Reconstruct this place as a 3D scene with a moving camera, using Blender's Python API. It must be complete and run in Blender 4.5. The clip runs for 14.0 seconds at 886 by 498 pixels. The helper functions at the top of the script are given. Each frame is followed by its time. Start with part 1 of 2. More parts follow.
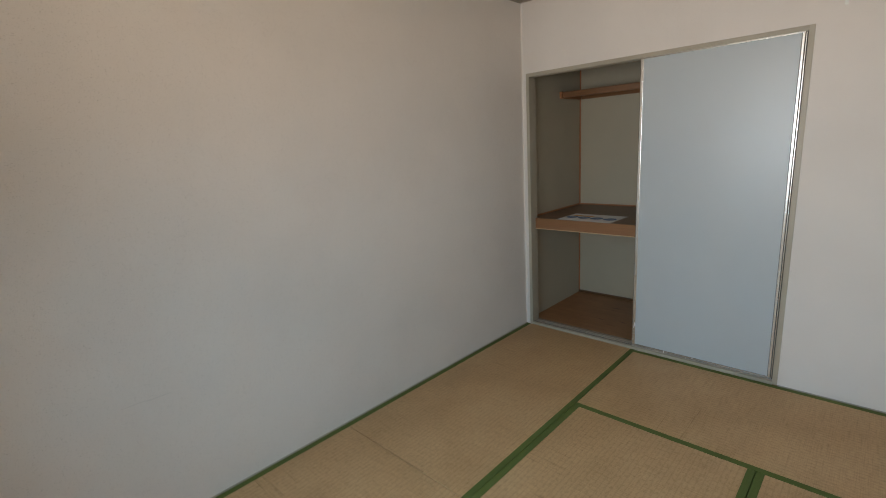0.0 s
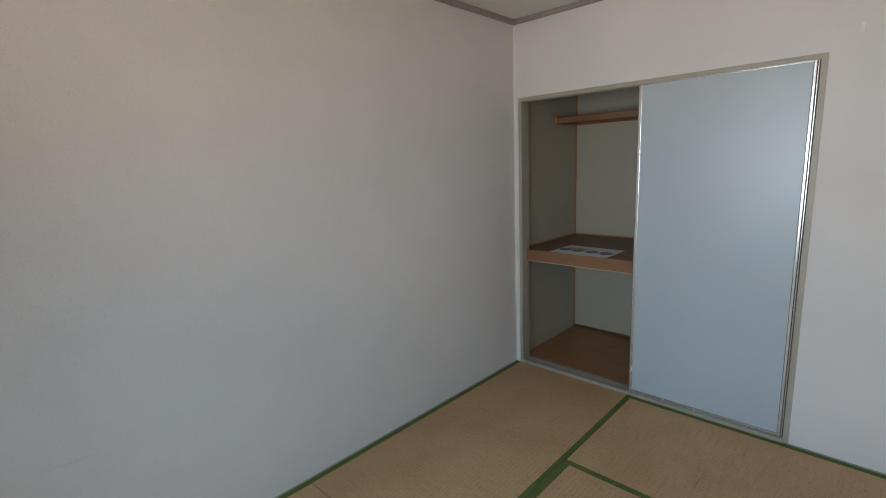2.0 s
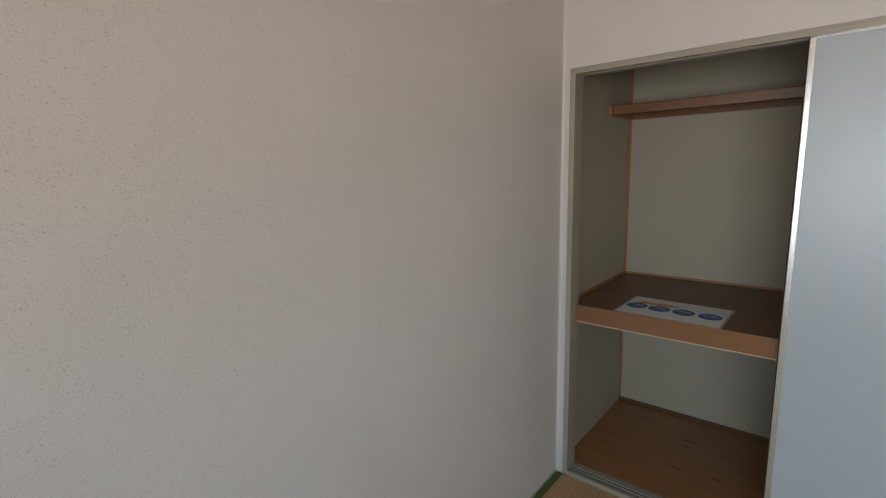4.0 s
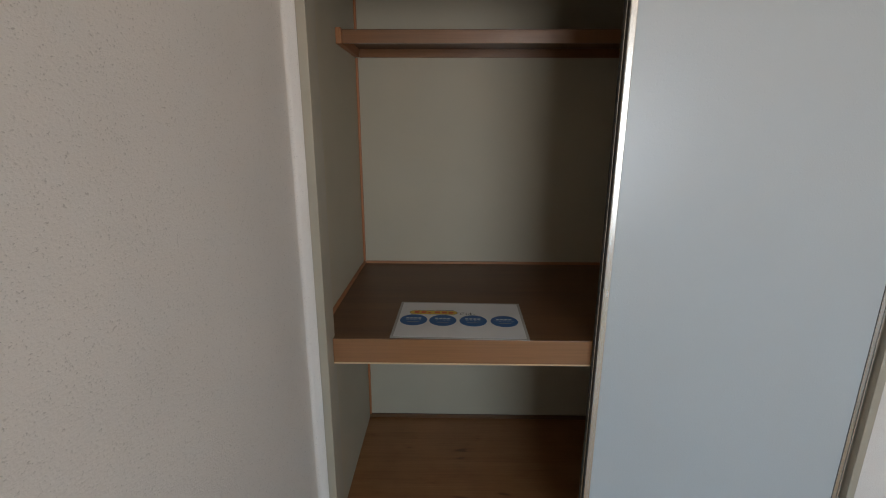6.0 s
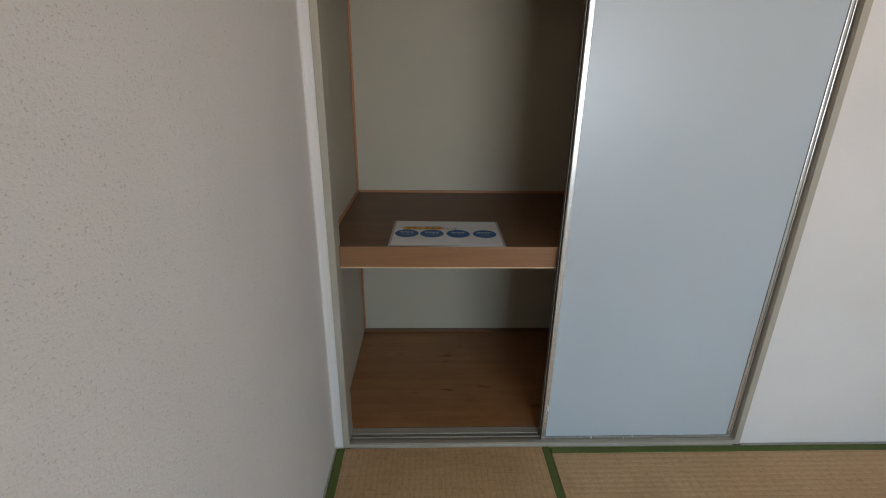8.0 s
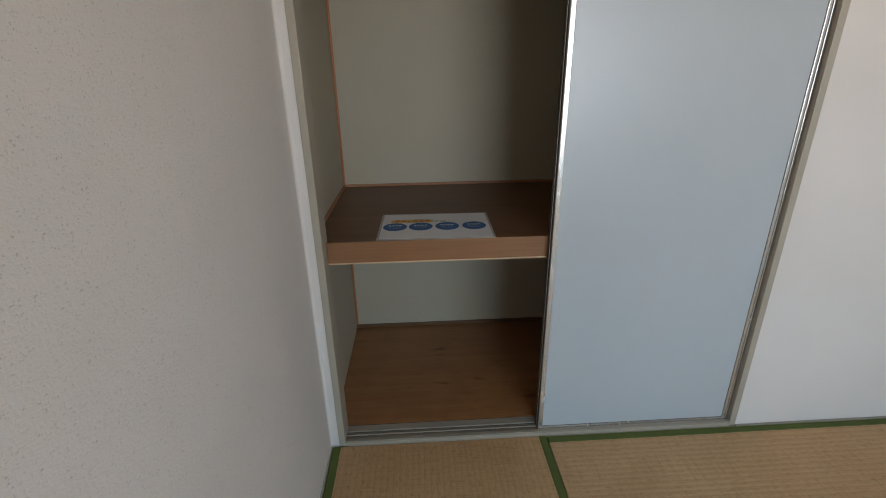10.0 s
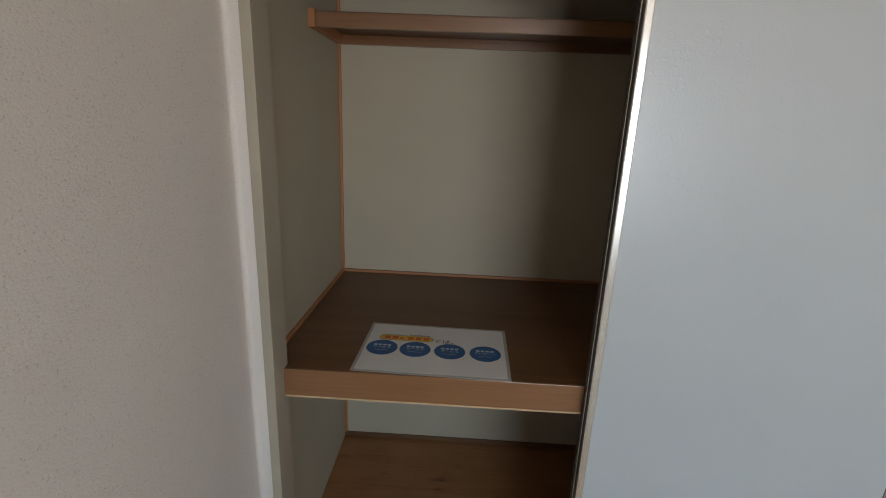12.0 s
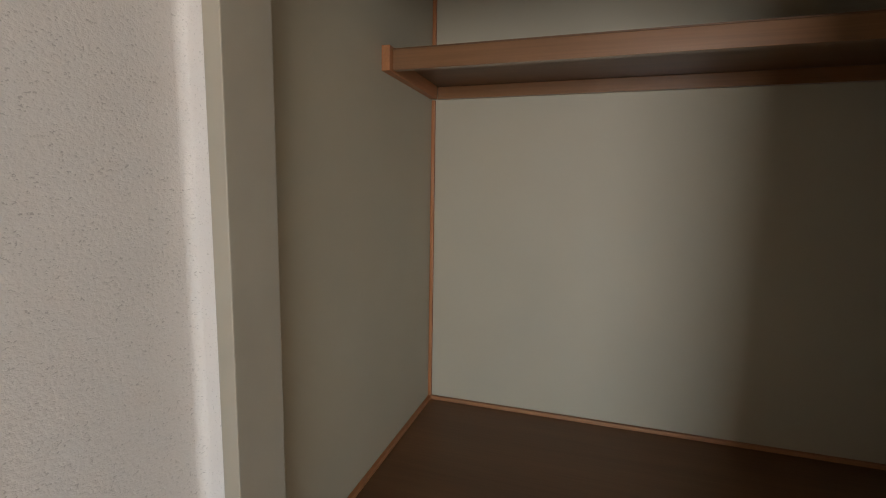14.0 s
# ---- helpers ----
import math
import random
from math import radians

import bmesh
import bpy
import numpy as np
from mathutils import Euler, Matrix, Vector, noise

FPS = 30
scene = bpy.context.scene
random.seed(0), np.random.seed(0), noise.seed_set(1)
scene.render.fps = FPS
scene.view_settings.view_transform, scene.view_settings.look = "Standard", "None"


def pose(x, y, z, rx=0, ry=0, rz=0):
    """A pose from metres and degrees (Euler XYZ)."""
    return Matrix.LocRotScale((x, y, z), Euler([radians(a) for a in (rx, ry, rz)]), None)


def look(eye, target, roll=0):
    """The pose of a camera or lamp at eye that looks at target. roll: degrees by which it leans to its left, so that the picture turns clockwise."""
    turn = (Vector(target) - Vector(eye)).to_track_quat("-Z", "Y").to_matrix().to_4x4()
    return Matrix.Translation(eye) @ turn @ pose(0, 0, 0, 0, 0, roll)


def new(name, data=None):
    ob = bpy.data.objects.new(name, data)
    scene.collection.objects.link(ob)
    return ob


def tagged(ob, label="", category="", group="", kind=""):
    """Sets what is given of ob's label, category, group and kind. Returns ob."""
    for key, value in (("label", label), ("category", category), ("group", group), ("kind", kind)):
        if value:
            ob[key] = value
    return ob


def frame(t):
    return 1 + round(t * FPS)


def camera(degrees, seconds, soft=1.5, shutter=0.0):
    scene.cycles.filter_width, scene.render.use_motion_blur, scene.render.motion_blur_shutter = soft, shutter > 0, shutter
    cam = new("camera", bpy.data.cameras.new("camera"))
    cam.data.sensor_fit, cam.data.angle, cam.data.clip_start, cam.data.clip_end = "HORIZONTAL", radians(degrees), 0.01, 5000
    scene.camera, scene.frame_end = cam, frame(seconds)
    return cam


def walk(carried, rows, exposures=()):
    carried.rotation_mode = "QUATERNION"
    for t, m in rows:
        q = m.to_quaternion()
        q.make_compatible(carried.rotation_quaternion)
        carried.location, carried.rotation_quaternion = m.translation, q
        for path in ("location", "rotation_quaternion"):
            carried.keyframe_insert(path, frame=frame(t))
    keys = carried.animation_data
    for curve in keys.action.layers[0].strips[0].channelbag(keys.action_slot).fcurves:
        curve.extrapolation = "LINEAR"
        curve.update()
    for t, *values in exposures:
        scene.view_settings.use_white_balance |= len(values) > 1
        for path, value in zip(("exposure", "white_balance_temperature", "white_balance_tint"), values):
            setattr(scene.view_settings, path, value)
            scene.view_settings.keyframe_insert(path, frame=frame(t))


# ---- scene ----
cam = camera(87.4, 14.0, soft=1.0)
EXPOSURES = [
    (0.0, -0.14, 6820, 12), (0.6, -0.20, 6550, 12), (1.5, -0.21, 6200, 11), (2.5, -0.18, 6100, 11),
    (5.0, -0.03, 6800, 15), (5.5, 0.0, 6750, 15), (6.0, 0.08, 6650, 14), (6.5, 0.12, 6400, 13), (7.5, 0.2, 6450, 13),
    (10.0, 0.13, 6450, 13), (11.0, 0.12, 6550, 14), (12.0, 0.16, 6700, 14), (12.5, 0.21, 6750, 14),
    (13.0, 0.26, 6750, 14), (13.5, 0.44, 6750, 14), (14.0, 0.62, 6700, 14),
]
PATH = [
    (0, (2.01, -3.026, 1.463), (0.654, -1.623, 1.023), -3.5),
    (0.5, (2.051, -3.05, 1.492), (0.737, -1.586, 1.132), -2.9),
    (1, (2.059, -3.02, 1.462), (0.75, -1.542, 1.143), -3.5),
    (1.5, (1.998, -2.884, 1.48), (0.671, -1.429, 1.132), -3.6),
    (2, (1.927, -2.782, 1.506), (0.564, -1.364, 1.142), -2.3),
    (2.5, (1.756, -2.644, 1.491), (0.396, -1.221, 1.139), -1.1),
    (4.8, (0.655, -1.546, 1.514), (-0.376, 0.144, 1.229), -3.3),
    (5, (0.625, -1.442, 1.548), (-0.227, 0.345, 1.265), -2.7),
    (5.5, (0.542, -1.296, 1.586), (0.244, 0.658, 1.281), -0.5),
    (6, (0.411, -1.235, 1.482), (0.38, 0.699, 0.976), 0.2),
    (6.5, (0.327, -1.258, 1.402), (0.394, 0.612, 0.696), 2.2),
    (7, (0.352, -1.416, 1.419), (0.414, 0.438, 0.671), 3.0),
    (7.5, (0.368, -1.504, 1.441), (0.42, 0.367, 0.739), 1.8),
    (10, (0.387, -1.48, 1.433), (0.481, 0.377, 0.695), -0.9),
    (10.5, (0.329, -1.419, 1.451), (0.401, 0.444, 0.728), -0.2),
    (11, (0.287, -1.262, 1.462), (0.328, 0.627, 0.806), 1.0),
    (11.5, (0.326, -1.132, 1.467), (0.337, 0.765, 0.833), 2.4),
    (12, (0.498, -1.02, 1.511), (0.434, 0.904, 0.971), 2.4),
    (12.5, (0.525, -0.992, 1.539), (0.319, 0.951, 1.112), 2.1),
    (13, (0.453, -0.842, 1.514), (0.061, 1.092, 1.188), 1.6),
    (13.5, (0.394, -0.638, 1.534), (-0.082, 1.281, 1.235), 1.8),
    (14, (0.450, -0.442, 1.513), (-0.137, 1.452, 1.257), 0.95),
]
walk(cam, [(t, look(e, g, r)) for t, e, g, r in PATH], EXPOSURES)

# ---------------------------------------------------------------- light
world = bpy.data.worlds.new("sky")
scene.world = world
world.use_nodes = True
wn = world.node_tree
sky = wn.nodes.new("ShaderNodeTexSky")
sky.sky_type, sky.sun_disc = "NISHITA", False
sky.sun_elevation, sky.sun_rotation = radians(50), radians(10)
wn.links.new(sky.outputs["Color"], wn.nodes["Background"].inputs["Color"])
wn.nodes["Background"].inputs["Strength"].default_value = 0.1

WIN_X0, WIN_X1, WIN_Z0, WIN_Z1 = 0.68, 2.42, 0.75, 2.00
ROOM_W, ROOM_D, ROOM_H = 2.60, 3.56, 2.428


def window_light(name, watts, colour, turn, tilt, spread):
    """Daylight in the window's opening: the sky's share comes down, the ground's share comes up."""
    data = bpy.data.lights.new(name, "AREA")
    data.shape, data.size, data.size_y = "RECTANGLE", WIN_X1 - WIN_X0 - 0.1, WIN_Z1 - WIN_Z0 - 0.1
    data.energy, data.color, data.spread = watts, colour, radians(spread)
    ob = new(name, data)
    mid = Vector(((WIN_X0 + WIN_X1) / 2, -ROOM_D - 0.01, (WIN_Z0 + WIN_Z1) / 2))
    ob.matrix_world = look(mid, mid + Vector((turn, 1, tilt)))
    return ob


window_light("window_sky_light", 19.6, (0.42, 0.73, 1.0), -0.06, -0.62, 115)
window_light("window_ground_light", 22, (1.0, 0.89, 0.76), 0.08, 0.62, 125)


# ---------------------------------------------------------------- materials
def nodes_of(name):
    m = bpy.data.materials.new(name)
    m.use_nodes = True
    nt = m.node_tree
    return m, nt, nt.nodes["Principled BSDF"]


def add(nt, kind, **values):
    n = nt.nodes.new(kind)
    for k, v in values.items():
        n.inputs[k].default_value = v
    return n


def coords(nt, scale=(1, 1, 1), rot=(0, 0, 0)):
    tc = nt.nodes.new("ShaderNodeTexCoord")
    mp = nt.nodes.new("ShaderNodeMapping")
    mp.inputs["Scale"].default_value = scale
    mp.inputs["Rotation"].default_value = rot
    nt.links.new(tc.outputs["Object"], mp.inputs["Vector"])
    return mp.outputs["Vector"]


def noise_tex(nt, vec, scale, detail=3.0, rough=0.55):
    n = add(nt, "ShaderNodeTexNoise", Scale=scale, Detail=detail, Roughness=rough)
    nt.links.new(vec, n.inputs["Vector"])
    return n.outputs["Fac"]


def ramp(nt, fac, stops):
    r = nt.nodes.new("ShaderNodeValToRGB")
    els = r.color_ramp.elements
    while len(els) < len(stops):
        els.new(0.5)
    for e, (p, c) in zip(els, stops):
        e.position = p
        e.color = (*c, 1) if len(c) == 3 else c
    nt.links.new(fac, r.inputs["Fac"])
    return r.outputs["Color"]


def mix(nt, fac, a, b, mode="MIX"):
    n = nt.nodes.new("ShaderNodeMix")
    n.data_type, n.blend_type = "RGBA", mode
    for sock, v in (("Factor", fac), ("A", a), ("B", b)):
        # the colour sockets of a Mix node sit at 6 and 7, its factor at 0
        inp = n.inputs[{"Factor": 0, "A": 6, "B": 7}[sock]]
        if isinstance(v, (int, float, tuple)):
            inp.default_value = (*v, 1) if isinstance(v, tuple) else v
        else:
            nt.links.new(v, inp)
    return n.outputs[2]


def maths(nt, op, a, b):
    n = nt.nodes.new("ShaderNodeMath")
    n.operation = op
    for i, v in enumerate((a, b)):
        if isinstance(v, (int, float)):
            n.inputs[i].default_value = v
        else:
            nt.links.new(v, n.inputs[i])
    return n.outputs[0]


def bump(nt, bsdf, height, strength, distance):
    b = add(nt, "ShaderNodeBump", Strength=strength, Distance=distance)
    nt.links.new(height, b.inputs["Height"])
    nt.links.new(b.outputs["Normal"], bsdf.inputs["Normal"])


def wallpaper(name, colour, relief):
    """Off-white vinyl wallpaper with a coarse plaster-like emboss and faint grubby patches."""
    m, nt, b = nodes_of(name)
    v = coords(nt)
    patches = noise_tex(nt, v, 1.6, 4.0)
    dark = tuple(c * 0.94 for c in colour)
    col = ramp(nt, patches, [(0.35, dark), (0.65, colour)])
    # short torn pits over a fine grit
    lumps = noise_tex(nt, coords(nt, (1, 0.8, 1.25)), 310, 2.0, 0.6)
    pits = ramp(nt, lumps, [(0.325, (1, 1, 1)), (0.39, (0, 0, 0))])
    where = ramp(nt, noise_tex(nt, v, 60, 1.0), [(0.30, (0.25, 0.25, 0.25)), (0.60, (1, 1, 1))])
    cuts = mix(nt, 1.0, pits, where, "MULTIPLY")
    # the small shadows inside the pits, multiplied into the paper's colour
    tone = ramp(nt, cuts, [(0.1, (1, 1, 1)), (0.9, (0.50, 0.48, 0.455))])
    col = mix(nt, 0.6, col, tone, "MULTIPLY")
    nt.links.new(col, b.inputs["Base Color"])
    height = mix(nt, 0.55, noise_tex(nt, v, 180, 2.0), lumps)
    bump(nt, b, height, relief, 0.0020)
    b.inputs["Roughness"].default_value = 0.75
    return m


def plain_board(name, colour, rough=0.6):
    """Smooth papered board with a slow change of tone."""
    m, nt, b = nodes_of(name)
    v = coords(nt)
    n = noise_tex(nt, v, 2.2, 5.0)
    col = ramp(nt, n, [(0.3, tuple(c * 0.93 for c in colour)), (0.7, colour)])
    nt.links.new(col, b.inputs["Base Color"])
    bump(nt, b, noise_tex(nt, v, 260, 2.0), 0.15, 0.0006)
    b.inputs["Roughness"].default_value = rough
    return m


def wood(name, light, dark, axis="x", rough=0.45, knots=False, coat=0.0):
    """Brown plywood or trim: long grain along one axis, streaks, a few dark flecks."""
    m, nt, b = nodes_of(name)
    long, cross = 1.2, 22.0
    sc = {"x": (long, cross, cross), "y": (cross, long, cross), "z": (cross, cross, long)}[axis]
    v = coords(nt, sc)
    broad = noise_tex(nt, v, 0.7, 4.0, 0.6)
    fine = noise_tex(nt, coords(nt, tuple(c * 9 if c > 2 else c * 3 for c in sc)), 1.0, 3.0)
    col = ramp(nt, broad, [(0.28, dark), (0.5, tuple((p + q) / 2 for p, q in zip(light, dark))), (0.72, light)])
    grain = ramp(nt, fine, [(0.3, (0.80, 0.78, 0.75)), (0.6, (1, 1, 1))])
    col = mix(nt, 0.75, col, grain, "MULTIPLY")
    if knots:
        fl = noise_tex(nt, coords(nt, tuple(c * 0.9 if c > 2 else c * 5.0 for c in sc)), 1.3, 1.0)
        fleck = ramp(nt, fl, [(0.22, (0.40, 0.31, 0.23)), (0.28, (0.88, 0.83, 0.78)), (0.40, (1, 1, 1))])
        blot = noise_tex(nt, coords(nt), 5.0, 4.0, 0.6)
        col = mix(nt, 0.6, col, ramp(nt, blot, [(0.35, (0.74, 0.70, 0.66)), (0.62, (1, 1, 1))]), "MULTIPLY")
        col = mix(nt, 0.8, col, fleck, "MULTIPLY")
    nt.links.new(col, b.inputs["Base Color"])
    bump(nt, b, fine, 0.12, 0.0008)
    b.inputs["Roughness"].default_value = rough
    b.inputs["Coat Weight"].default_value = coat
    b.inputs["Coat Roughness"].default_value = 0.2
    return m


def painted(name, colour, rough=0.5, relief=0.08):
    m, nt, b = nodes_of(name)
    v = coords(nt)
    n = noise_tex(nt, v, 6.0, 5.0)
    col = ramp(nt, n, [(0.3, tuple(c * 0.9 for c in colour)), (0.7, colour)])
    nt.links.new(col, b.inputs["Base Color"])
    bump(nt, b, noise_tex(nt, v, 180, 3.0), relief, 0.0008)
    b.inputs["Roughness"].default_value = rough
    return m


def metal(name, colour, rough):
    """Satin anodised aluminium, slightly uneven in its gloss."""
    m, nt, b = nodes_of(name)
    n = noise_tex(nt, coords(nt, (30, 30, 6)), 1.0, 2.0)
    b.inputs["Base Color"].default_value = (*colour, 1)
    b.inputs["Metallic"].default_value = 0.85
    r = ramp(nt, n, [(0.3, (rough * 0.9,) * 3), (0.7, (rough * 1.1,) * 3)])
    nt.links.new(r, b.inputs["Roughness"])
    return m


def door_sheet(name, colour):
    """Pale blue-grey embossed vinyl face with a satin sheen."""
    m, nt, b = nodes_of(name)
    v = coords(nt)
    n = noise_tex(nt, v, 1.3, 4.0)
    col = ramp(nt, n, [(0.3, tuple(c * 0.95 for c in colour)), (0.7, colour)])
    nt.links.new(col, b.inputs["Base Color"])
    grit = noise_tex(nt, v, 330, 2.0)
    bumps = ramp(nt, noise_tex(nt, v, 120, 1.5), [(0.55, (0, 0, 0)), (0.75, (1, 1, 1))])
    bump(nt, b, mix(nt, 0.5, grit, bumps), 0.35, 0.0010)
    b.inputs["Roughness"].default_value = 0.34
    b.inputs["Specular IOR Level"].default_value = 0.6
    return m


def tatami(name, along):
    """Faded straw weave: strands across the mat, raised ribs along it, browned and scuffed in places."""
    m, nt, b = nodes_of(name)
    rib_sc, strand_sc = ((0, 420, 0), (420, 6, 1)) if along == "x" else ((420, 0, 0), (6, 420, 1))
    tc = coords(nt)
    v = coords(nt, strand_sc)
    strands = noise_tex(nt, v, 1.0, 2.0)
    broad = noise_tex(nt, tc, 2.4, 5.0, 0.6)
    streak = noise_tex(nt, coords(nt, tuple(c * 0.12 if c > 100 else c * 0.3 for c in strand_sc)), 1.0, 3.0)
    col = ramp(nt, broad, [(0.25, (0.430, 0.255, 0.118)), (0.55, (0.510, 0.315, 0.155)), (0.8, (0.560, 0.360, 0.185))])
    st = ramp(nt, strands, [(0.28, (0.70, 0.65, 0.58)), (0.52, (0.97, 0.97, 0.97)), (0.75, (1.0, 1.0, 1.0))])
    col = mix(nt, 0.8, col, st, "MULTIPLY")
    sk = ramp(nt, streak, [(0.26, (0.64, 0.58, 0.49)), (0.33, (1, 1, 1))])
    col = mix(nt, 0.8, col, sk, "MULTIPLY")
    w = nt.nodes.new("ShaderNodeTexWave")
    w.bands_direction = "Y" if along == "x" else "X"
    w.inputs["Scale"].default_value = 13.5
    w.inputs["Distortion"].default_value = 1.4
    w.inputs["Detail"].default_value = 2.0
    w.inputs["Detail Scale"].default_value = 12.0
    nt.links.new(tc, w.inputs["Vector"])
    ribs = ramp(nt, w.outputs["Fac"], [(0.0, (0.58, 0.52, 0.44)), (0.22, (1, 1, 1))])
    plait_sc = (48, 95, 1) if along == "x" else (95, 48, 1)
    plait = noise_tex(nt, coords(nt, plait_sc), 1.0, 1.5)
    col = mix(nt, maths(nt, "MULTIPLY", plait, 0.55), col, ribs, "MULTIPLY")
    col = mix(nt, 0.7, col, ramp(nt, plait, [(0.30, (0.70, 0.65, 0.58)), (0.47, (0.95, 0.94, 0.92)), (0.7, (1.0, 1.0, 1.0))]), "MULTIPLY")
    nt.links.new(col, b.inputs["Base Color"])
    bump(nt, b, mix(nt, 0.5, mix(nt, 0.4, w.outputs["Fac"], strands), plait), 0.7, 0.0025)
    b.inputs["Roughness"].default_value = 0.55
    return m


def cloth(name, colour):
    m, nt, b = nodes_of(name)
    v = coords(nt)
    n = noise_tex(nt, v, 5.0, 5.0)
    weave = noise_tex(nt, v, 600, 1.0)
    col = ramp(nt, n, [(0.3, tuple(c * 0.75 for c in colour)), (0.7, colour)])
    col = mix(nt, 0.5, col, ramp(nt, weave, [(0.35, (0.7, 0.7, 0.7)), (0.6, (1, 1, 1))]), "MULTIPLY")
    nt.links.new(col, b.inputs["Base Color"])
    bump(nt, b, weave, 0.3, 0.0008)
    b.inputs["Roughness"].default_value = 0.85
    return m


def glass(name):
    m, nt, b = nodes_of(name)
    b.inputs["Transmission Weight"].default_value = 1.0
    b.inputs["Roughness"].default_value = 0.0
    b.inputs["IOR"].default_value = 1.45
    return m


WALL = wallpaper("wallpaper", (0.70, 0.645, 0.595), 0.55)
CEIL = plain_board("ceiling_board", (0.68, 0.65, 0.60), 0.8)
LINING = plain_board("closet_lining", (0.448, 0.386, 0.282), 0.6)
FRAME = painted("greige_paint", (0.395, 0.345, 0.268), 0.45)
CROWN = painted("crown_paint", (0.30, 0.26, 0.22), 0.5)
TRACK = painted("track_plastic", (0.30, 0.255, 0.20), 0.6)
GROOVE = painted("groove_plastic", (0.27, 0.23, 0.18), 0.7)
PLY = wood("closet_floor_ply", (0.37, 0.165, 0.060), (0.285, 0.118, 0.040), "x", 0.42, True, 0.15)
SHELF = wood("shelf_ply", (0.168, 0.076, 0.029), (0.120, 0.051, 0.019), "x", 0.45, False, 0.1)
FASCIA = wood("shelf_fascia", (0.265, 0.122, 0.051), (0.215, 0.097, 0.040), "x", 0.28, False, 0.4)
VARNISH = wood("shelf_edge_varnish", (0.265, 0.122, 0.051), (0.215, 0.097, 0.040), "x", 0.32, False, 0.9)
TRIM_X = wood("trim_wood_x", (0.40, 0.175, 0.075), (0.30, 0.12, 0.05), "x", 0.45)
TRIM_Y = wood("trim_wood_y", (0.45, 0.19, 0.075), (0.34, 0.132, 0.048), "y", 0.45)
TRIM_Z = wood("trim_wood_z", (0.46, 0.178, 0.064), (0.37, 0.132, 0.046), "z", 0.45)
PALE = wood("pale_edge", (0.62, 0.44, 0.26), (0.52, 0.36, 0.20), "x", 0.5)
ALU = metal("satin_aluminium", (0.76, 0.74, 0.70), 0.25)
SHEET = door_sheet("door_sheet", (0.440, 0.472, 0.484))
TAT_X, TAT_Y = tatami("tatami_weave_x", "x"), tatami("tatami_weave_y", "y")
GREEN = cloth("green_border_cloth", (0.100, 0.132, 0.022))
WHITE = painted("white_plastic", (0.78, 0.77, 0.73), 0.4)
CARD = painted("laminated_white", (0.76, 0.75, 0.74), 0.55, 0.02)
FILM = painted("laminate_edge", (0.42, 0.40, 0.37), 0.55, 0.02)
BLUE = painted("print_blue", (0.022, 0.11, 0.30), 0.55, 0.02)
YELLOW = painted("print_yellow", (0.72, 0.46, 0.05), 0.55, 0.02)
RED = painted("print_red", (0.62, 0.13, 0.03), 0.55, 0.02)
INK = painted("print_black", (0.05, 0.05, 0.05), 0.4, 0.02)
GREY = painted("print_grey", (0.30, 0.29, 0.28), 0.4, 0.02)
PALEBLUE = painted("print_pale", (0.50, 0.58, 0.66), 0.4, 0.02)
# near-black for gaskets and joints, and for shade on door edges and grooves
SHADE_GASKET = painted("shade_and_gasket", (0.065, 0.055, 0.045), 0.9)
GLASS = glass("window_glass")
THREAD = cloth("binding_thread", (0.20, 0.105, 0.045))
SCUFF = painted("scuffed_paper", (0.625, 0.575, 0.53), 0.6)
EARTH = painted("concrete_ground", (0.32, 0.31, 0.29), 0.9)


# ---------------------------------------------------------------- mesh helpers
def box(bm, x0, x1, y0, y1, z0, z1, bevel=0.0, segments=2):
    """A box between two corners, with rounded edges where asked."""
    r = bmesh.ops.create_cube(bm, size=1.0)
    vs = r["verts"]
    bmesh.ops.scale(bm, vec=(x1 - x0, y1 - y0, z1 - z0), verts=vs)
    bmesh.ops.translate(bm, vec=((x0 + x1) / 2, (y0 + y1) / 2, (z0 + z1) / 2), verts=vs)
    if bevel:
        es = list({e for v in vs for e in v.link_edges})
        bmesh.ops.bevel(bm, geom=es, offset=bevel, segments=segments, profile=0.5, affect="EDGES")
    return bm


def boxes(*specs):
    bm = bmesh.new()
    for sp in specs:
        box(bm, *sp)
    return bm


def mesh_of(name, bm, material):
    me = bpy.data.meshes.new(name)
    bm.normal_update()
    bm.to_mesh(me)
    bm.free()
    me.materials.append(material)
    return me


def part(name, bm, material, parent, label=""):
    """One mesh object under a thing or under a part."""
    ob = new(name, mesh_of(name, bm, material))
    ob.parent = parent
    if label:
        ob["label"] = label
    return ob


def structure(name, bm, material, label, category):
    return tagged(new(name, mesh_of(name, bm, material)), label, category, kind="structure")


def thing(name, label, category, group="", at=(0, 0, 0)):
    ob = new(name)
    ob.location = at
    ob.empty_display_size = 0.1
    return tagged(ob, label, category, group)


# ---------------------------------------------------------------- room shell
T = 0.10
WX = -0.005                                       # face of the west wall
OP_X0, OP_X1, OP_Z = 0.029, 1.684, 1.924          # outside of the closet frame
JAMB = 0.025                                      # face width of the frame
CL_Y0, CL_Y1, CL_X1, CL_H = 0.086, 0.883, 1.71, 2.25

structure("ground", boxes((-60, 60, -120, 60, -0.9, -0.5)), EARTH, "pale grey concrete ground outside the building", "ground")
structure("floor", boxes((-T, ROOM_W + T, -ROOM_D - T, 0.0, -0.20, -0.055)), PLY, "subfloor boards under the straw mats", "floor")
west_wall = structure("wall_west", boxes((-T, WX, -ROOM_D - T, 0.0, -0.2, ROOM_H)), WALL, "off-white embossed wallpaper on a plain wall", "wall")


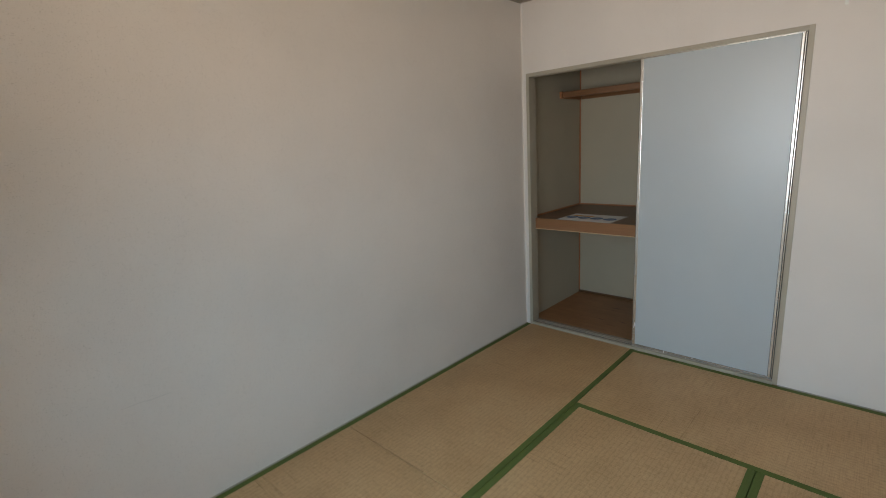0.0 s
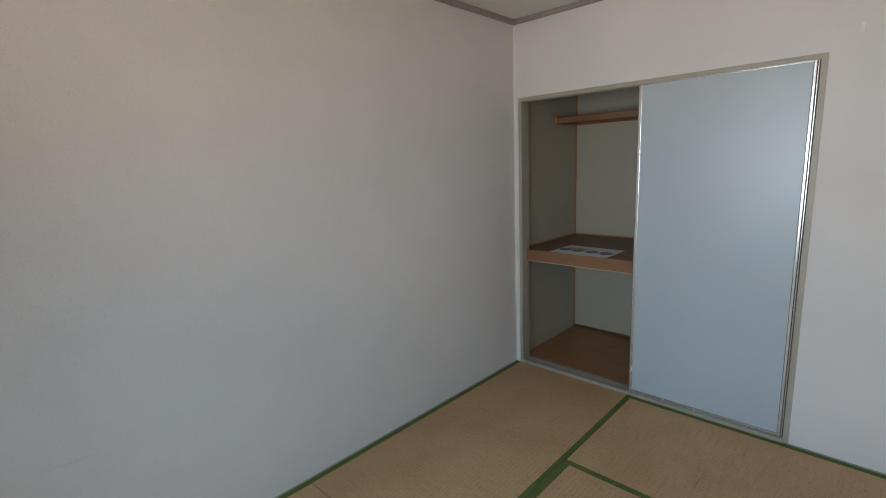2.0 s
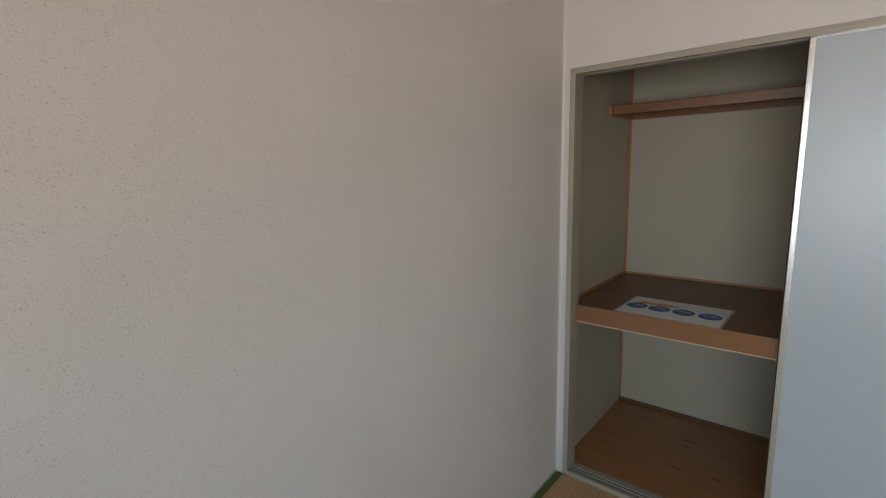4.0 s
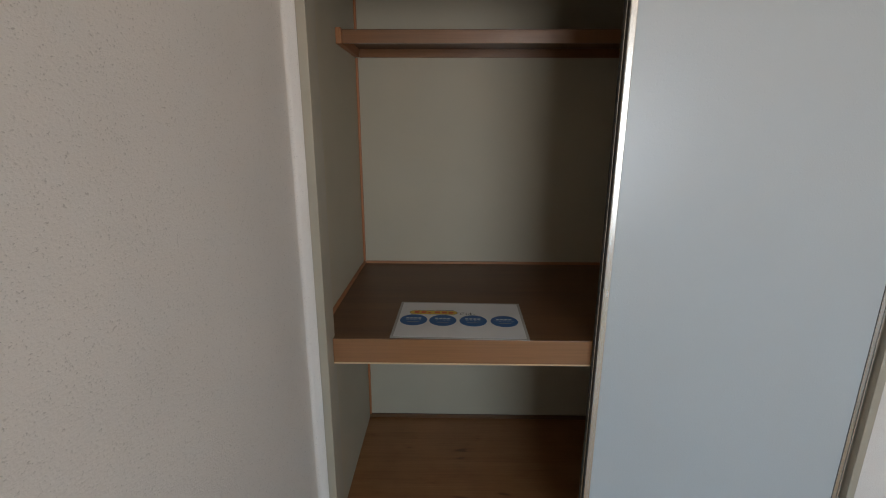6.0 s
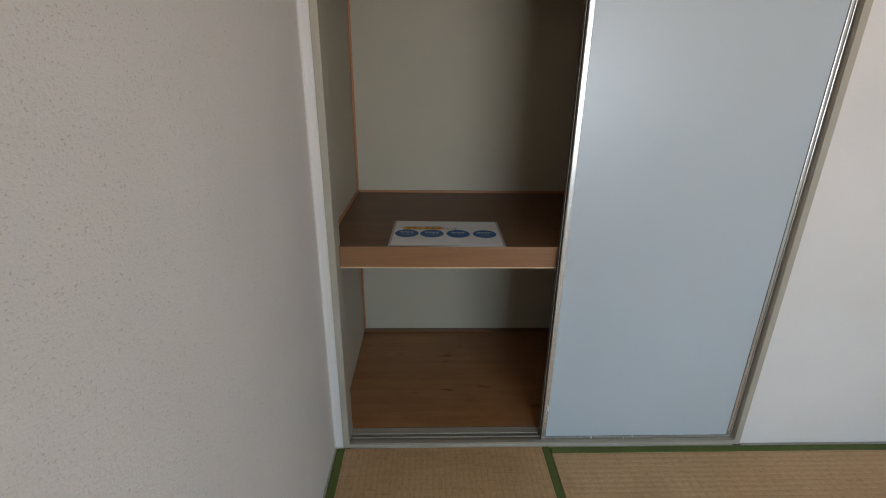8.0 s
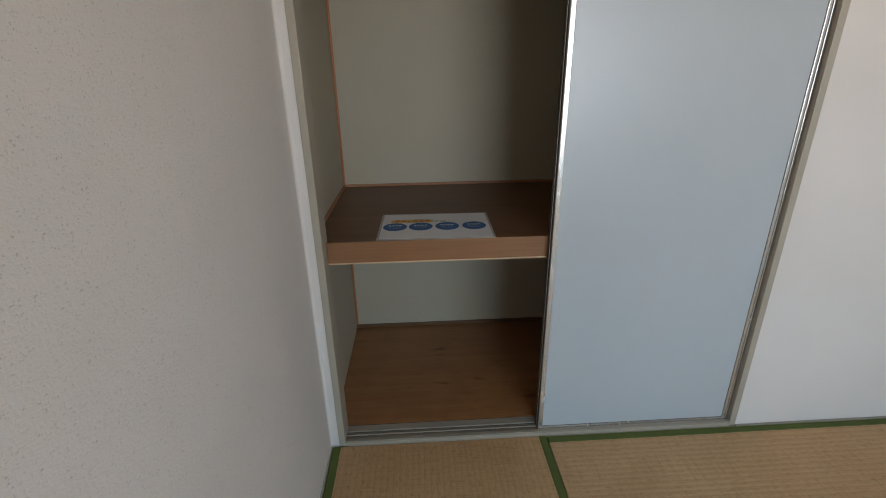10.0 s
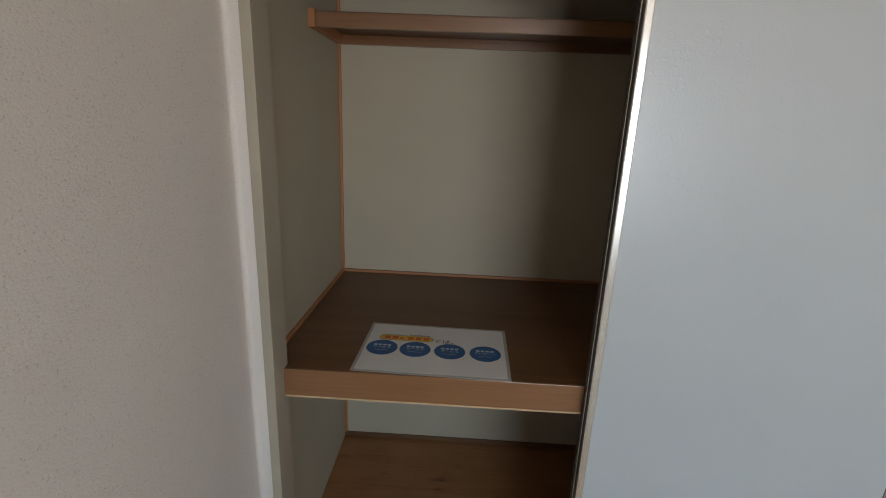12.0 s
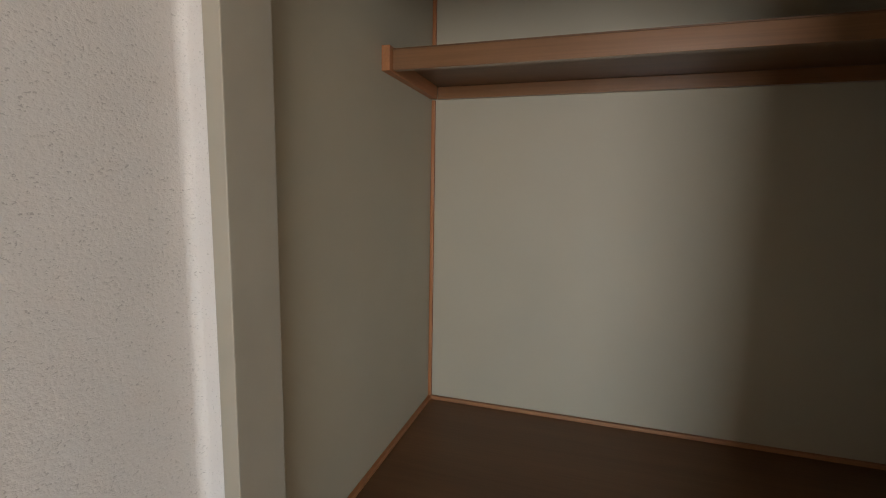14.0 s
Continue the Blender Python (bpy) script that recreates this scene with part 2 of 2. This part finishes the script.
def corner_cove(r, n=8):
    """Paper bridging the inner corner of two walls in a small hollow."""
    bm = bmesh.new()
    line = [(WX - 0.001, 0.001), (WX - 0.001, -r)]
    line += [(WX + r - r * math.cos(a), -r + r * math.sin(a)) for a in [math.pi / 2 * i / n for i in range(n + 1)]]
    line += [(WX + r, 0.001)]
    lo = [bm.verts.new((x, y, 0.004)) for x, y in line]
    hi = [bm.verts.new((x, y, ROOM_H - 0.0305)) for x, y in line]
    for i in range(len(line)):
        j = (i + 1) % len(line)
        face = bm.faces.new((lo[i], hi[i], hi[j], lo[j]))
        face.smooth = 2 <= i < 2 + n
        if not face.smooth:
            for e in face.edges:
                e.smooth = False
    bm.faces.new(lo)
    bm.faces.new(hi[::-1])
    bmesh.ops.recalc_face_normals(bm, faces=bm.faces[:])
    return bm


part("corner_cove", corner_cove(0.012), WALL, west_wall)
part("scuff", boxes((WX - 0.001, WX + 0.0004, -2.75, -2.665, 0.5525, 0.5555, 0.0003), (WX - 0.001, WX + 0.0005, -2.67, -2.585, 0.547, 0.5512, 0.0003)), SCUFF, west_wall, "faint grey scuff on the wallpaper")
structure("wall_east", boxes((ROOM_W, ROOM_W + T, -ROOM_D - T, 0.0, -0.2, ROOM_H)), WALL, "off-white embossed wallpaper on a plain wall", "wall")
structure("wall_north", boxes(
    (-T, OP_X0, 0, CL_Y0, -0.2, ROOM_H),
    (OP_X1, ROOM_W + T, 0, CL_Y0, -0.2, ROOM_H),
    (OP_X0, OP_X1, 0, CL_Y0, OP_Z, ROOM_H)), WALL, "off-white embossed wallpaper round the closet opening", "wall")
structure("wall_south", boxes(
    (WX, WIN_X0, -ROOM_D - T, -ROOM_D, -0.2, ROOM_H),
    (WIN_X1, ROOM_W, -ROOM_D - T, -ROOM_D, -0.2, ROOM_H),
    (WIN_X0, WIN_X1, -ROOM_D - T, -ROOM_D, -0.2, WIN_Z0),
    (WIN_X0, WIN_X1, -ROOM_D - T, -ROOM_D, WIN_Z1, ROOM_H)), WALL, "off-white embossed wallpaper round the balcony window", "wall")
structure("ceiling", boxes((-T, ROOM_W + T, -ROOM_D - T, CL_Y0, ROOM_H, ROOM_H + 0.1)), CEIL, "plain off-white ceiling board", "ceiling")


def crown_profile(x0, x1, y0, y1):
    """A stepped cornice strip under the ceiling."""
    return boxes((x0, x1, y0, y1, ROOM_H - 0.030, ROOM_H - 0.001, 0.003))


structure("crown_moulding_west", crown_profile(WX + 0.0005, 0.022, -ROOM_D, -0.001), CROWN, "brown-grey wooden cornice strip under the ceiling", "cornice")
structure("crown_moulding_north", crown_profile(0.022, ROOM_W - 0.022, -0.022, -0.001), CROWN, "brown-grey wooden cornice strip under the ceiling", "cornice")
structure("crown_moulding_east", crown_profile(ROOM_W - 0.022, ROOM_W - 0.001, -ROOM_D, -0.001), CROWN, "brown-grey wooden cornice strip under the ceiling", "cornice")
structure("baseboard_west", boxes((WX, 0.002, -ROOM_D, -0.002, -0.055, 0.004, 0.0015)), FRAME, "slim greige wooden strip between wall and mats", "baseboard")
structure("baseboard_north", boxes((OP_X1 + 0.0005, ROOM_W, -0.010, 0.0, -0.055, 0.003, 0.001)), CROWN, "slim greige wooden strip between wall and mats", "baseboard")
structure("baseboard_east", boxes((ROOM_W - 0.010, ROOM_W, -ROOM_D, -0.014, -0.055, 0.004, 0.0015)), FRAME, "slim greige wooden strip between wall and mats", "baseboard")


def balcony_window():
    win = tagged(new("window_1"), "two-leaf aluminium sash window letting in daylight", "window", kind="structure")
    y0, y1 = -ROOM_D - 0.09, -ROOM_D - 0.03
    part("window_frame", boxes(
        (WIN_X0, WIN_X0 + 0.03, y0, y1, WIN_Z0, WIN_Z1, 0.003), (WIN_X1 - 0.03, WIN_X1, y0, y1, WIN_Z0, WIN_Z1, 0.003),
        (WIN_X0 + 0.03, WIN_X1 - 0.03, y0, y1, WIN_Z0, WIN_Z0 + 0.03, 0.003), (WIN_X0 + 0.03, WIN_X1 - 0.03, y0, y1, WIN_Z1 - 0.03, WIN_Z1, 0.003)), ALU, win)
    for a, b in ((WIN_X0 + 0.03, 1.545), (1.555, WIN_X1 - 0.03)):
        pane = part("pane", boxes((a, b, y0 + 0.025, y0 + 0.029, WIN_Z0 + 0.031, WIN_Z1 - 0.031)), GLASS, win)
        pane.visible_shadow = False
    return win


balcony_window()

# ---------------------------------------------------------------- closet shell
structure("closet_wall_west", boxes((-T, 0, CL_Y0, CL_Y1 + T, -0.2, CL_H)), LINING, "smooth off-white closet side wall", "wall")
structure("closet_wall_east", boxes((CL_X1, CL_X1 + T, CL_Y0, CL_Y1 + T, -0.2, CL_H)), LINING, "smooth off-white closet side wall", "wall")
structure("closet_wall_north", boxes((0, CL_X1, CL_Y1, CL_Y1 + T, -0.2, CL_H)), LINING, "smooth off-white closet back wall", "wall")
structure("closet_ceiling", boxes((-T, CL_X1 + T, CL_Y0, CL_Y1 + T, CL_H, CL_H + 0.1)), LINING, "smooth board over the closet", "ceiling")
CF_Z = 0.0222
structure("closet_floor", boxes((0, CL_X1, CL_Y0 + 0.002, CL_Y1, -0.2, CF_Z)), PLY, "brown varnished plywood closet floor with dark flecks", "floor")


def closet_frame():
    """Greige opening frame: two jambs, a head with door grooves, a sill with tracks."""
    fr = tagged(new("closet_frame"), "greige painted frame round the closet with double door tracks", "door frame", kind="structure")
    y0, y1 = -0.004, CL_Y0
    part("jamb", boxes((OP_X0, OP_X0 + JAMB, y0, y1, 0.0, OP_Z, 0.0015)), FRAME, fr)
    part("jamb", boxes((OP_X1 - JAMB, OP_X1, y0, y1, 0.0, OP_Z, 0.0015)), FRAME, fr)
    a, b = OP_X0 + JAMB, OP_X1 - JAMB
    head = part("head", boxes((a, b, y0, y1, OP_Z - JAMB + 0.016, OP_Z, 0.0015)), FRAME, fr)
    z0, z1 = OP_Z - JAMB, OP_Z - JAMB + 0.016
    for p, q in ((y0, 0.012), (0.0315, 0.0335), (0.0525, y1)):
        part("head_rib", boxes((a, b, p, q, z0, z1 - 0.0002)), FRAME, head)
    sill = part("sill", boxes((a, b, y0, y1, -0.01, 0.014, 0.0015)), FRAME, fr)
    for p, q in ((y0, 0.012), (0.0315, 0.0335), (0.0525, y1)):
        part("track_rib", boxes((a, b, p, q, 0.0142, 0.022, 0.001)), TRACK, sill)
    for p, q in ((0.0125, 0.031), (0.034, 0.052)):
        part("track_groove", boxes((a, b, p, q, 0.0142, 0.0152)), GROOVE, sill)
    for p in (0.0122, 0.0290, 0.0338, 0.0502, 0.0845):
        part("track_gap", boxes((a, b, p, p + 0.0020, 0.0143, 0.0226 if p > 0.08 else 0.0160)), SHADE_GASKET, sill, "dark joint line")
    part("sill_fillet", boxes((0.879, OP_X1, -0.0100, y0 - 0.0002, -0.03, -0.003)), FRAME, sill)
    return fr


closet_frame()


def sliding_door(x0, x1, y0, y1, label):
    """A vinyl-faced leaf in a satin aluminium edge frame."""
    d = thing("sliding_door", label, "sliding door", "closet doors")
    z0, z1, st, s2, rb = 0.0165, OP_Z - JAMB + 0.004, 0.019, 0.027, 0.016
    part("panel", boxes((x0 + st - 0.004, x1 - s2 + 0.004, y0 + 0.003, y1 - 0.003, z0 + 0.008, z1 - 0.008)), SHEET, d, "pale blue-grey embossed vinyl panel")
    part("stile", boxes((x0, x0 + st, y0, y1, z0, z1, 0.003, 3)), ALU, d, "satin aluminium edge")
    # added dark strip: the shade on the closing edge, given as colour
    part("edge_shade", boxes((x0 - 0.0016, x0, y0 + 0.003, y1 - 0.001, z0, z1)), SHADE_GASKET, d, "dark strip standing for the shaded door edge")
    right = part("stile", boxes((x1 - s2 + 0.0015, x1 - 0.013, y0, y1, z0, z1, 0.0025, 3)), ALU, d, "satin aluminium edge")
    part("edge_rib", boxes((x1 - 0.0105, x1 - 0.0045, y0 + 0.001, y1, z0, z1, 0.002, 3)), ALU, right)
    # dark fill that deepens the shade in the groove
    part("shadow_gap", boxes((x1 - 0.013, x1 - 0.0005, y0 + 0.006, y1 - 0.0005, z0, z1)), SHADE_GASKET, right, "dark groove")
    part("gasket", boxes((x1 - s2, x1 - s2 + 0.0015, y0 + 0.002, y1 - 0.002, z0 + rb, z1 - 0.009)), SHADE_GASKET, right, "thin dark gasket")
    part("rail", boxes((x0 + st, x1 - s2, y0 + 0.001, y1 - 0.001, z1 - 0.009, z1)), ALU, d, "satin aluminium rail")
    low = part("rail", boxes((x0 + st, x1 - s2, y0 + 0.001, y1 - 0.001, z0, z0 + rb)), ALU, d, "satin aluminium rail")
    part("gasket", boxes((x0 + st, x1 - s2, y0 + 0.002, y1 - 0.002, z0 + rb, z0 + rb + 0.0015)), SHADE_GASKET, low, "thin dark gasket")
    return d


sliding_door(0.846, OP_X1 - JAMB - 0.001, 0.013, 0.031, "pale blue-grey vinyl sliding door in aluminium edging, slid shut")
sliding_door(0.8435, OP_X1 - JAMB - 0.003, 0.034, 0.052, "blue-grey sliding door pushed open behind its twin")

# ---------------------------------------------------------------- closet fittings
SH_Z = 0.858


def mid_shelf():
    s = thing("closet_shelf", "deep brown plywood middle shelf with a lighter wooden fascia", "shelf")
    a, b = OP_X0 + JAMB + 0.001, OP_X1 - JAMB - 0.001
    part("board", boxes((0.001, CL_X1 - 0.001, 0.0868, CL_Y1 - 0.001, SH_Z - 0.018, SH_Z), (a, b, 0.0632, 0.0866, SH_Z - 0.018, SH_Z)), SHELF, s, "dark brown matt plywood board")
    part("fascia", boxes((a, b, 0.055, 0.063, SH_Z - 0.077, SH_Z + 0.0012, 0.0012)), FASCIA, s, "reddish-brown wooden front edge")
    part("fascia_lip", boxes((a, b, 0.0555, 0.0630, SH_Z - 0.082, SH_Z - 0.0772)), PALE, s, "pale raw bottom edge")
    return s


def perimeter_trim(z, h, name, label):
    t = 0.011
    tr = tagged(new(name), label, "trim", kind="structure")
    part("strip", boxes((0.0005, t, CL_Y0 + 0.003, CL_Y1 - t, z, z + h, 0.0015)), TRIM_Y, tr)
    part("strip", boxes((CL_X1 - t, CL_X1 - 0.0005, CL_Y0 + 0.003, CL_Y1 - t, z, z + h, 0.0015)), TRIM_Y, tr)
    part("strip", boxes((0.0005, CL_X1 - 0.0005, CL_Y1 - t, CL_Y1 - 0.0005, z, z + h, 0.0015)), TRIM_X, tr)
    return tr


def corner_trim():
    t = 0.011
    tr = tagged(new("trim_corner"), "orange-brown wooden corner strips in the closet", "trim", kind="structure")
    for z0, z1 in ((CF_Z + 0.0208, SH_Z - 0.0185), (SH_Z + 0.0113, 1.768), (1.826, CL_H - 0.001)):
        part("strip", boxes((0.0005, t, CL_Y1 - t, CL_Y1 - 0.0005, z0, z1, 0.0015)), TRIM_Z, tr)
        part("strip", boxes((CL_X1 - t, CL_X1 - 0.0005, CL_Y1 - t, CL_Y1 - 0.0005, z0, z1, 0.0015)), TRIM_Z, tr)
    return tr


def high_shelf():
    """Narrow shelf on battens high in the closet."""
    s = thing("high_shelf", "narrow reddish-brown wooden shelf on wall battens", "shelf")
    y = 0.545
    for x0, x1 in ((0.0005, 0.020), (CL_X1 - 0.020, CL_X1 - 0.0005)):
        part("side_batten", boxes((x0, x1, y - 0.016, CL_Y1 - 0.0185, 1.769, 1.823, 0.0012)), TRIM_Y, s, "orange-brown side batten")
    # darker wood than the side battens: the shelf's shade put into the colour
    part("back_batten", boxes((0.0205, CL_X1 - 0.0205, CL_Y1 - 0.018, CL_Y1 - 0.0005, 1.769, 1.8025, 0.001)), FASCIA, s)
    # darker wood than the edge, so the underside looks shaded
    part("board", boxes((0.0205, CL_X1 - 0.0205, y + 0.0185, CL_Y1 - 0.001, 1.803, 1.814)), SHELF, s, "brown board darkened for its shaded underside")
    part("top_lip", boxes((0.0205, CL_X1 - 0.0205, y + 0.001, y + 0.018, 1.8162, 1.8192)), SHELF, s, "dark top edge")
    part("front_edge", boxes((0.0205, CL_X1 - 0.0205, y, y + 0.018, 1.773, 1.816, 0.0015)), VARNISH, s, "varnished front edge")
    return s


mid_shelf()
perimeter_trim(SH_Z - 0.0005, 0.0115, "trim_shelf", "thin wooden strip where shelf meets closet walls")
floor_strip = tagged(new("trim_floor"), "thin dark wooden strip where floor meets closet wall", "trim", kind="structure")
part("strip", boxes((0.0005, CL_X1 - 0.0005, CL_Y1 - 0.011, CL_Y1 - 0.0005, CF_Z + 0.0005, CF_Z + 0.0205, 0.0015)), SHELF, floor_strip)
corner_trim()
high_shelf()


# ---------------------------------------------------------------- straw mats
def tatami_mat(x0, x1, y0, y1, along, label):
    """A mat with its two long edges bound in green cloth."""
    m = thing("tatami_mat", label, "straw mat", "straw mats on the floor", ((x0 + x1) / 2, (y0 + y1) / 2, -0.055))
    w, h, e = (x1 - x0) / 2 - 0.0012, (y1 - y0) / 2 - 0.0012, 0.031
    zt = 0.055
    if along == "y":
        body = part("weave", boxes((-w + e, w - e, -h, h, 0, zt, 0.002)), TAT_Y, m, "faded straw weave")
        sides = ((-w, -w + e, -h, h), (w - e, w, -h, h))
    else:
        body = part("weave", boxes((-w, w, -h + e, h - e, 0, zt, 0.002)), TAT_X, m, "faded straw weave")
        sides = ((-w, w, -h, -h + e), (-w, w, h - e, h))
    for a, b, c, d in sides:
        part("border", boxes((a, b, c, d, 0, zt + 0.0012, 0.0025)), GREEN, m, "moss-green cloth border")
    return m


def stitched_end(mat, y, x0, x1):
    """Brown binding stitches across the end of a mat."""
    count = int((x1 - x0) / 0.017)
    rng = random.Random(4)
    rows = []
    for i in range(count):
        a = x0 + i * 0.017 + rng.uniform(-0.001, 0.001)
        b = a + rng.uniform(0.008, 0.0115)
        j = rng.uniform(-0.0006, 0.0006)
        rows.append((a, b, y - 0.0014 + j, y + 0.0014 + j, 0.0540, 0.0559))
    return part("stitching", boxes(*rows), THREAD, mat, "brown binding stitches")


MX, MX2, MY, MY2 = 0.878, 1.739, -0.878, -2.65
NEAR, X_OUT, Y_IN = 0.003, ROOM_W - 0.011, -0.0105
west_mat = tatami_mat(NEAR, MX, -1.803, -0.006, "y", "faded straw mat with green borders before the open closet")
tatami_mat(NEAR, MX, -ROOM_D + 0.002, -1.803, "y", "faded straw mat with green borders along the wall")
stitched_end(west_mat, -0.8945, -0.385, 0.19)
tatami_mat(MX, X_OUT, MY, Y_IN, "x", "faded straw mat with green borders before the closed closet door")
tatami_mat(MX, MX2, MY2, MY, "y", "faded straw mat with green borders in the middle of the room")
tatami_mat(MX2, X_OUT, MY2, MY, "y", "faded straw mat with green borders along the wall")
tatami_mat(MX, X_OUT, -ROOM_D + 0.002, MY2, "x", "faded straw mat with green borders below the window")


# ---------------------------------------------------------------- small things
def wall_hook():
    """A small white wall peg: a thin plate with a stub that turns up."""
    h = thing("wall_hook", "tiny white plastic hook on the papered wall", "hook", at=(1.79, -0.001, 2.005))
    part("plate", boxes((-0.007, 0.007, -0.004, 0.0005, -0.021, 0.021, 0.0018, 3)), WHITE, h)
    part("peg", boxes((-0.0035, 0.0035, -0.016, -0.003, -0.013, -0.007, 0.0014, 3), (-0.0035, 0.0035, -0.016, -0.011, -0.0075, 0.002, 0.0014, 3)), WHITE, h)
    return h


wall_hook()


def disc(bm, cx, cy, rx, ry, z0, z1, n=40):
    lo = [bm.verts.new((cx + rx * math.cos(2 * math.pi * i / n), cy + ry * math.sin(2 * math.pi * i / n), z0)) for i in range(n)]
    hi = [bm.verts.new((v.co.x, v.co.y, z1)) for v in lo]
    bm.faces.new(hi)
    bm.faces.new(lo[::-1])
    for i in range(n):
        bm.faces.new((lo[i], lo[(i + 1) % n], hi[(i + 1) % n], hi[i]))
    return bm


def pill(cx, cy, hx, hy, z0, z1):
    """A flat plate with round ends."""
    bm = bmesh.new()
    r, n = hy, 16
    pts = [(cx + hx - r + r * math.cos(a), cy + r * math.sin(a)) for a in [math.pi * (i / n - 0.5) for i in range(n + 1)]]
    pts += [(cx - hx + r + r * math.cos(a), cy + r * math.sin(a)) for a in [math.pi * (i / n + 0.5) for i in range(n + 1)]]
    lo = [bm.verts.new((x, y, z0)) for x, y in pts]
    hi = [bm.verts.new((x, y, z1)) for x, y in pts]
    bm.faces.new(hi)
    bm.faces.new(lo[::-1])
    for i in range(len(pts)):
        j = (i + 1) % len(pts)
        bm.faces.new((lo[i], lo[j], hi[j], hi[i]))
    return bm


def lettering(text, size, cx, cy, z, material, parent, label=""):
    """Raised print from the built-in font, turned into a mesh."""
    cu = bpy.data.curves.new("lettering", "FONT")
    cu.body, cu.size, cu.extrude, cu.align_x, cu.align_y = text, size, 0.00005, "CENTER", "CENTER"
    tmp = bpy.data.objects.new("lettering", cu)
    me = bpy.data.meshes.new_from_object(tmp)
    bpy.data.objects.remove(tmp)
    me.materials.clear()
    me.materials.append(material)
    ob = new("lettering", me)
    ob.parent, ob.location = parent, (cx, cy, z)
    if label:
        ob["label"] = label
    return ob


def notice_card():
    """A laminated notice: clear border, four blue discs with pale print, a yellow name pill."""
    c = thing("notice_card", "laminated white notice with four blue discs on the shelf", "notice card", at=(0.445, 0.2115, SH_Z + 0.0014))
    c.rotation_euler = (0, 0, radians(-1.3))
    W, H = 0.428, 0.302
    part("laminate", boxes((-W / 2, W / 2, -H / 2, H / 2, 0, 0.0012, 0.0005)), FILM, c, "clear laminate rim")
    part("paper", boxes((-W / 2 + 0.009, W / 2 - 0.009, -H / 2 + 0.009, H / 2 - 0.009, 0.00125, 0.0017)), CARD, c, "white printed sheet")
    z = 0.0021
    words = ("サービス", "サービス", "サービス", "プレゼント")
    for u, word in zip((0.140, 0.368, 0.604, 0.845), words):
        x, y = (u - 0.5) * W, -0.0135
        d = part("printed_disc", disc(bmesh.new(), x, y, 0.0455, 0.0455, 0.0018, z), BLUE, c, "blue printed disc")
        bars = [(x - 0.026 + 0.0135 * i, x - 0.016 + 0.0135 * i, y + 0.010, y + 0.019, z + 0.0001, z + 0.0003) for i in range(4)]
        part("print_bar", boxes(*bars), PALEBLUE, d, "unreadable pale print")
        lettering(word, 0.0135, x, y, z + 0.0002, PALEBLUE, d, "pale blue lettering")
        part("print_bar", boxes((x - 0.020, x + 0.020, y - 0.018, y - 0.0155, z + 0.0001, z + 0.0003)), GREY, d, "fine unreadable print")
    px, py = (0.288 - 0.5) * W, 0.052
    rim = part("name_pill", pill(px, py, 0.083, 0.0165, 0.0018, 0.0020), INK, c, "yellow pill with a dark outline")
    part("pill_face", pill(px, py, 0.0815, 0.0150, 0.00205, 0.0023), YELLOW, rim, "yellow print")
    marks = [(px - 0.066 + 0.0235 * i, px - 0.066 + 0.0235 * i + (0.010 if i == 2 else 0.017), py - 0.009, py + (0.002 if i == 2 else 0.009), 0.0024, 0.0026) for i in range(6)]
    for mk in marks:
        part("name_mark", boxes(mk), RED, rim, "red mark")
    fine = [(px - 0.070 + 0.0062 * i, px - 0.0655 + 0.0062 * i, py + 0.018, py + 0.0215, 0.0018, 0.0020) for i in range(12)]
    bold = [(px + 0.008 + 0.0105 * i, px + 0.016 + 0.0105 * i, py + 0.018, py + 0.0255, 0.0018, 0.0020) for i in range(6)]
    part("print_bar", boxes(*fine), GREY, c, "fine grey print")
    part("print_bar", boxes(*bold), GREY, c, "small grey print")
    lettering("では、", 0.027, (0.572 - 0.5) * W, 0.043, z, INK, c, "black lettering")
    return c


notice_card()
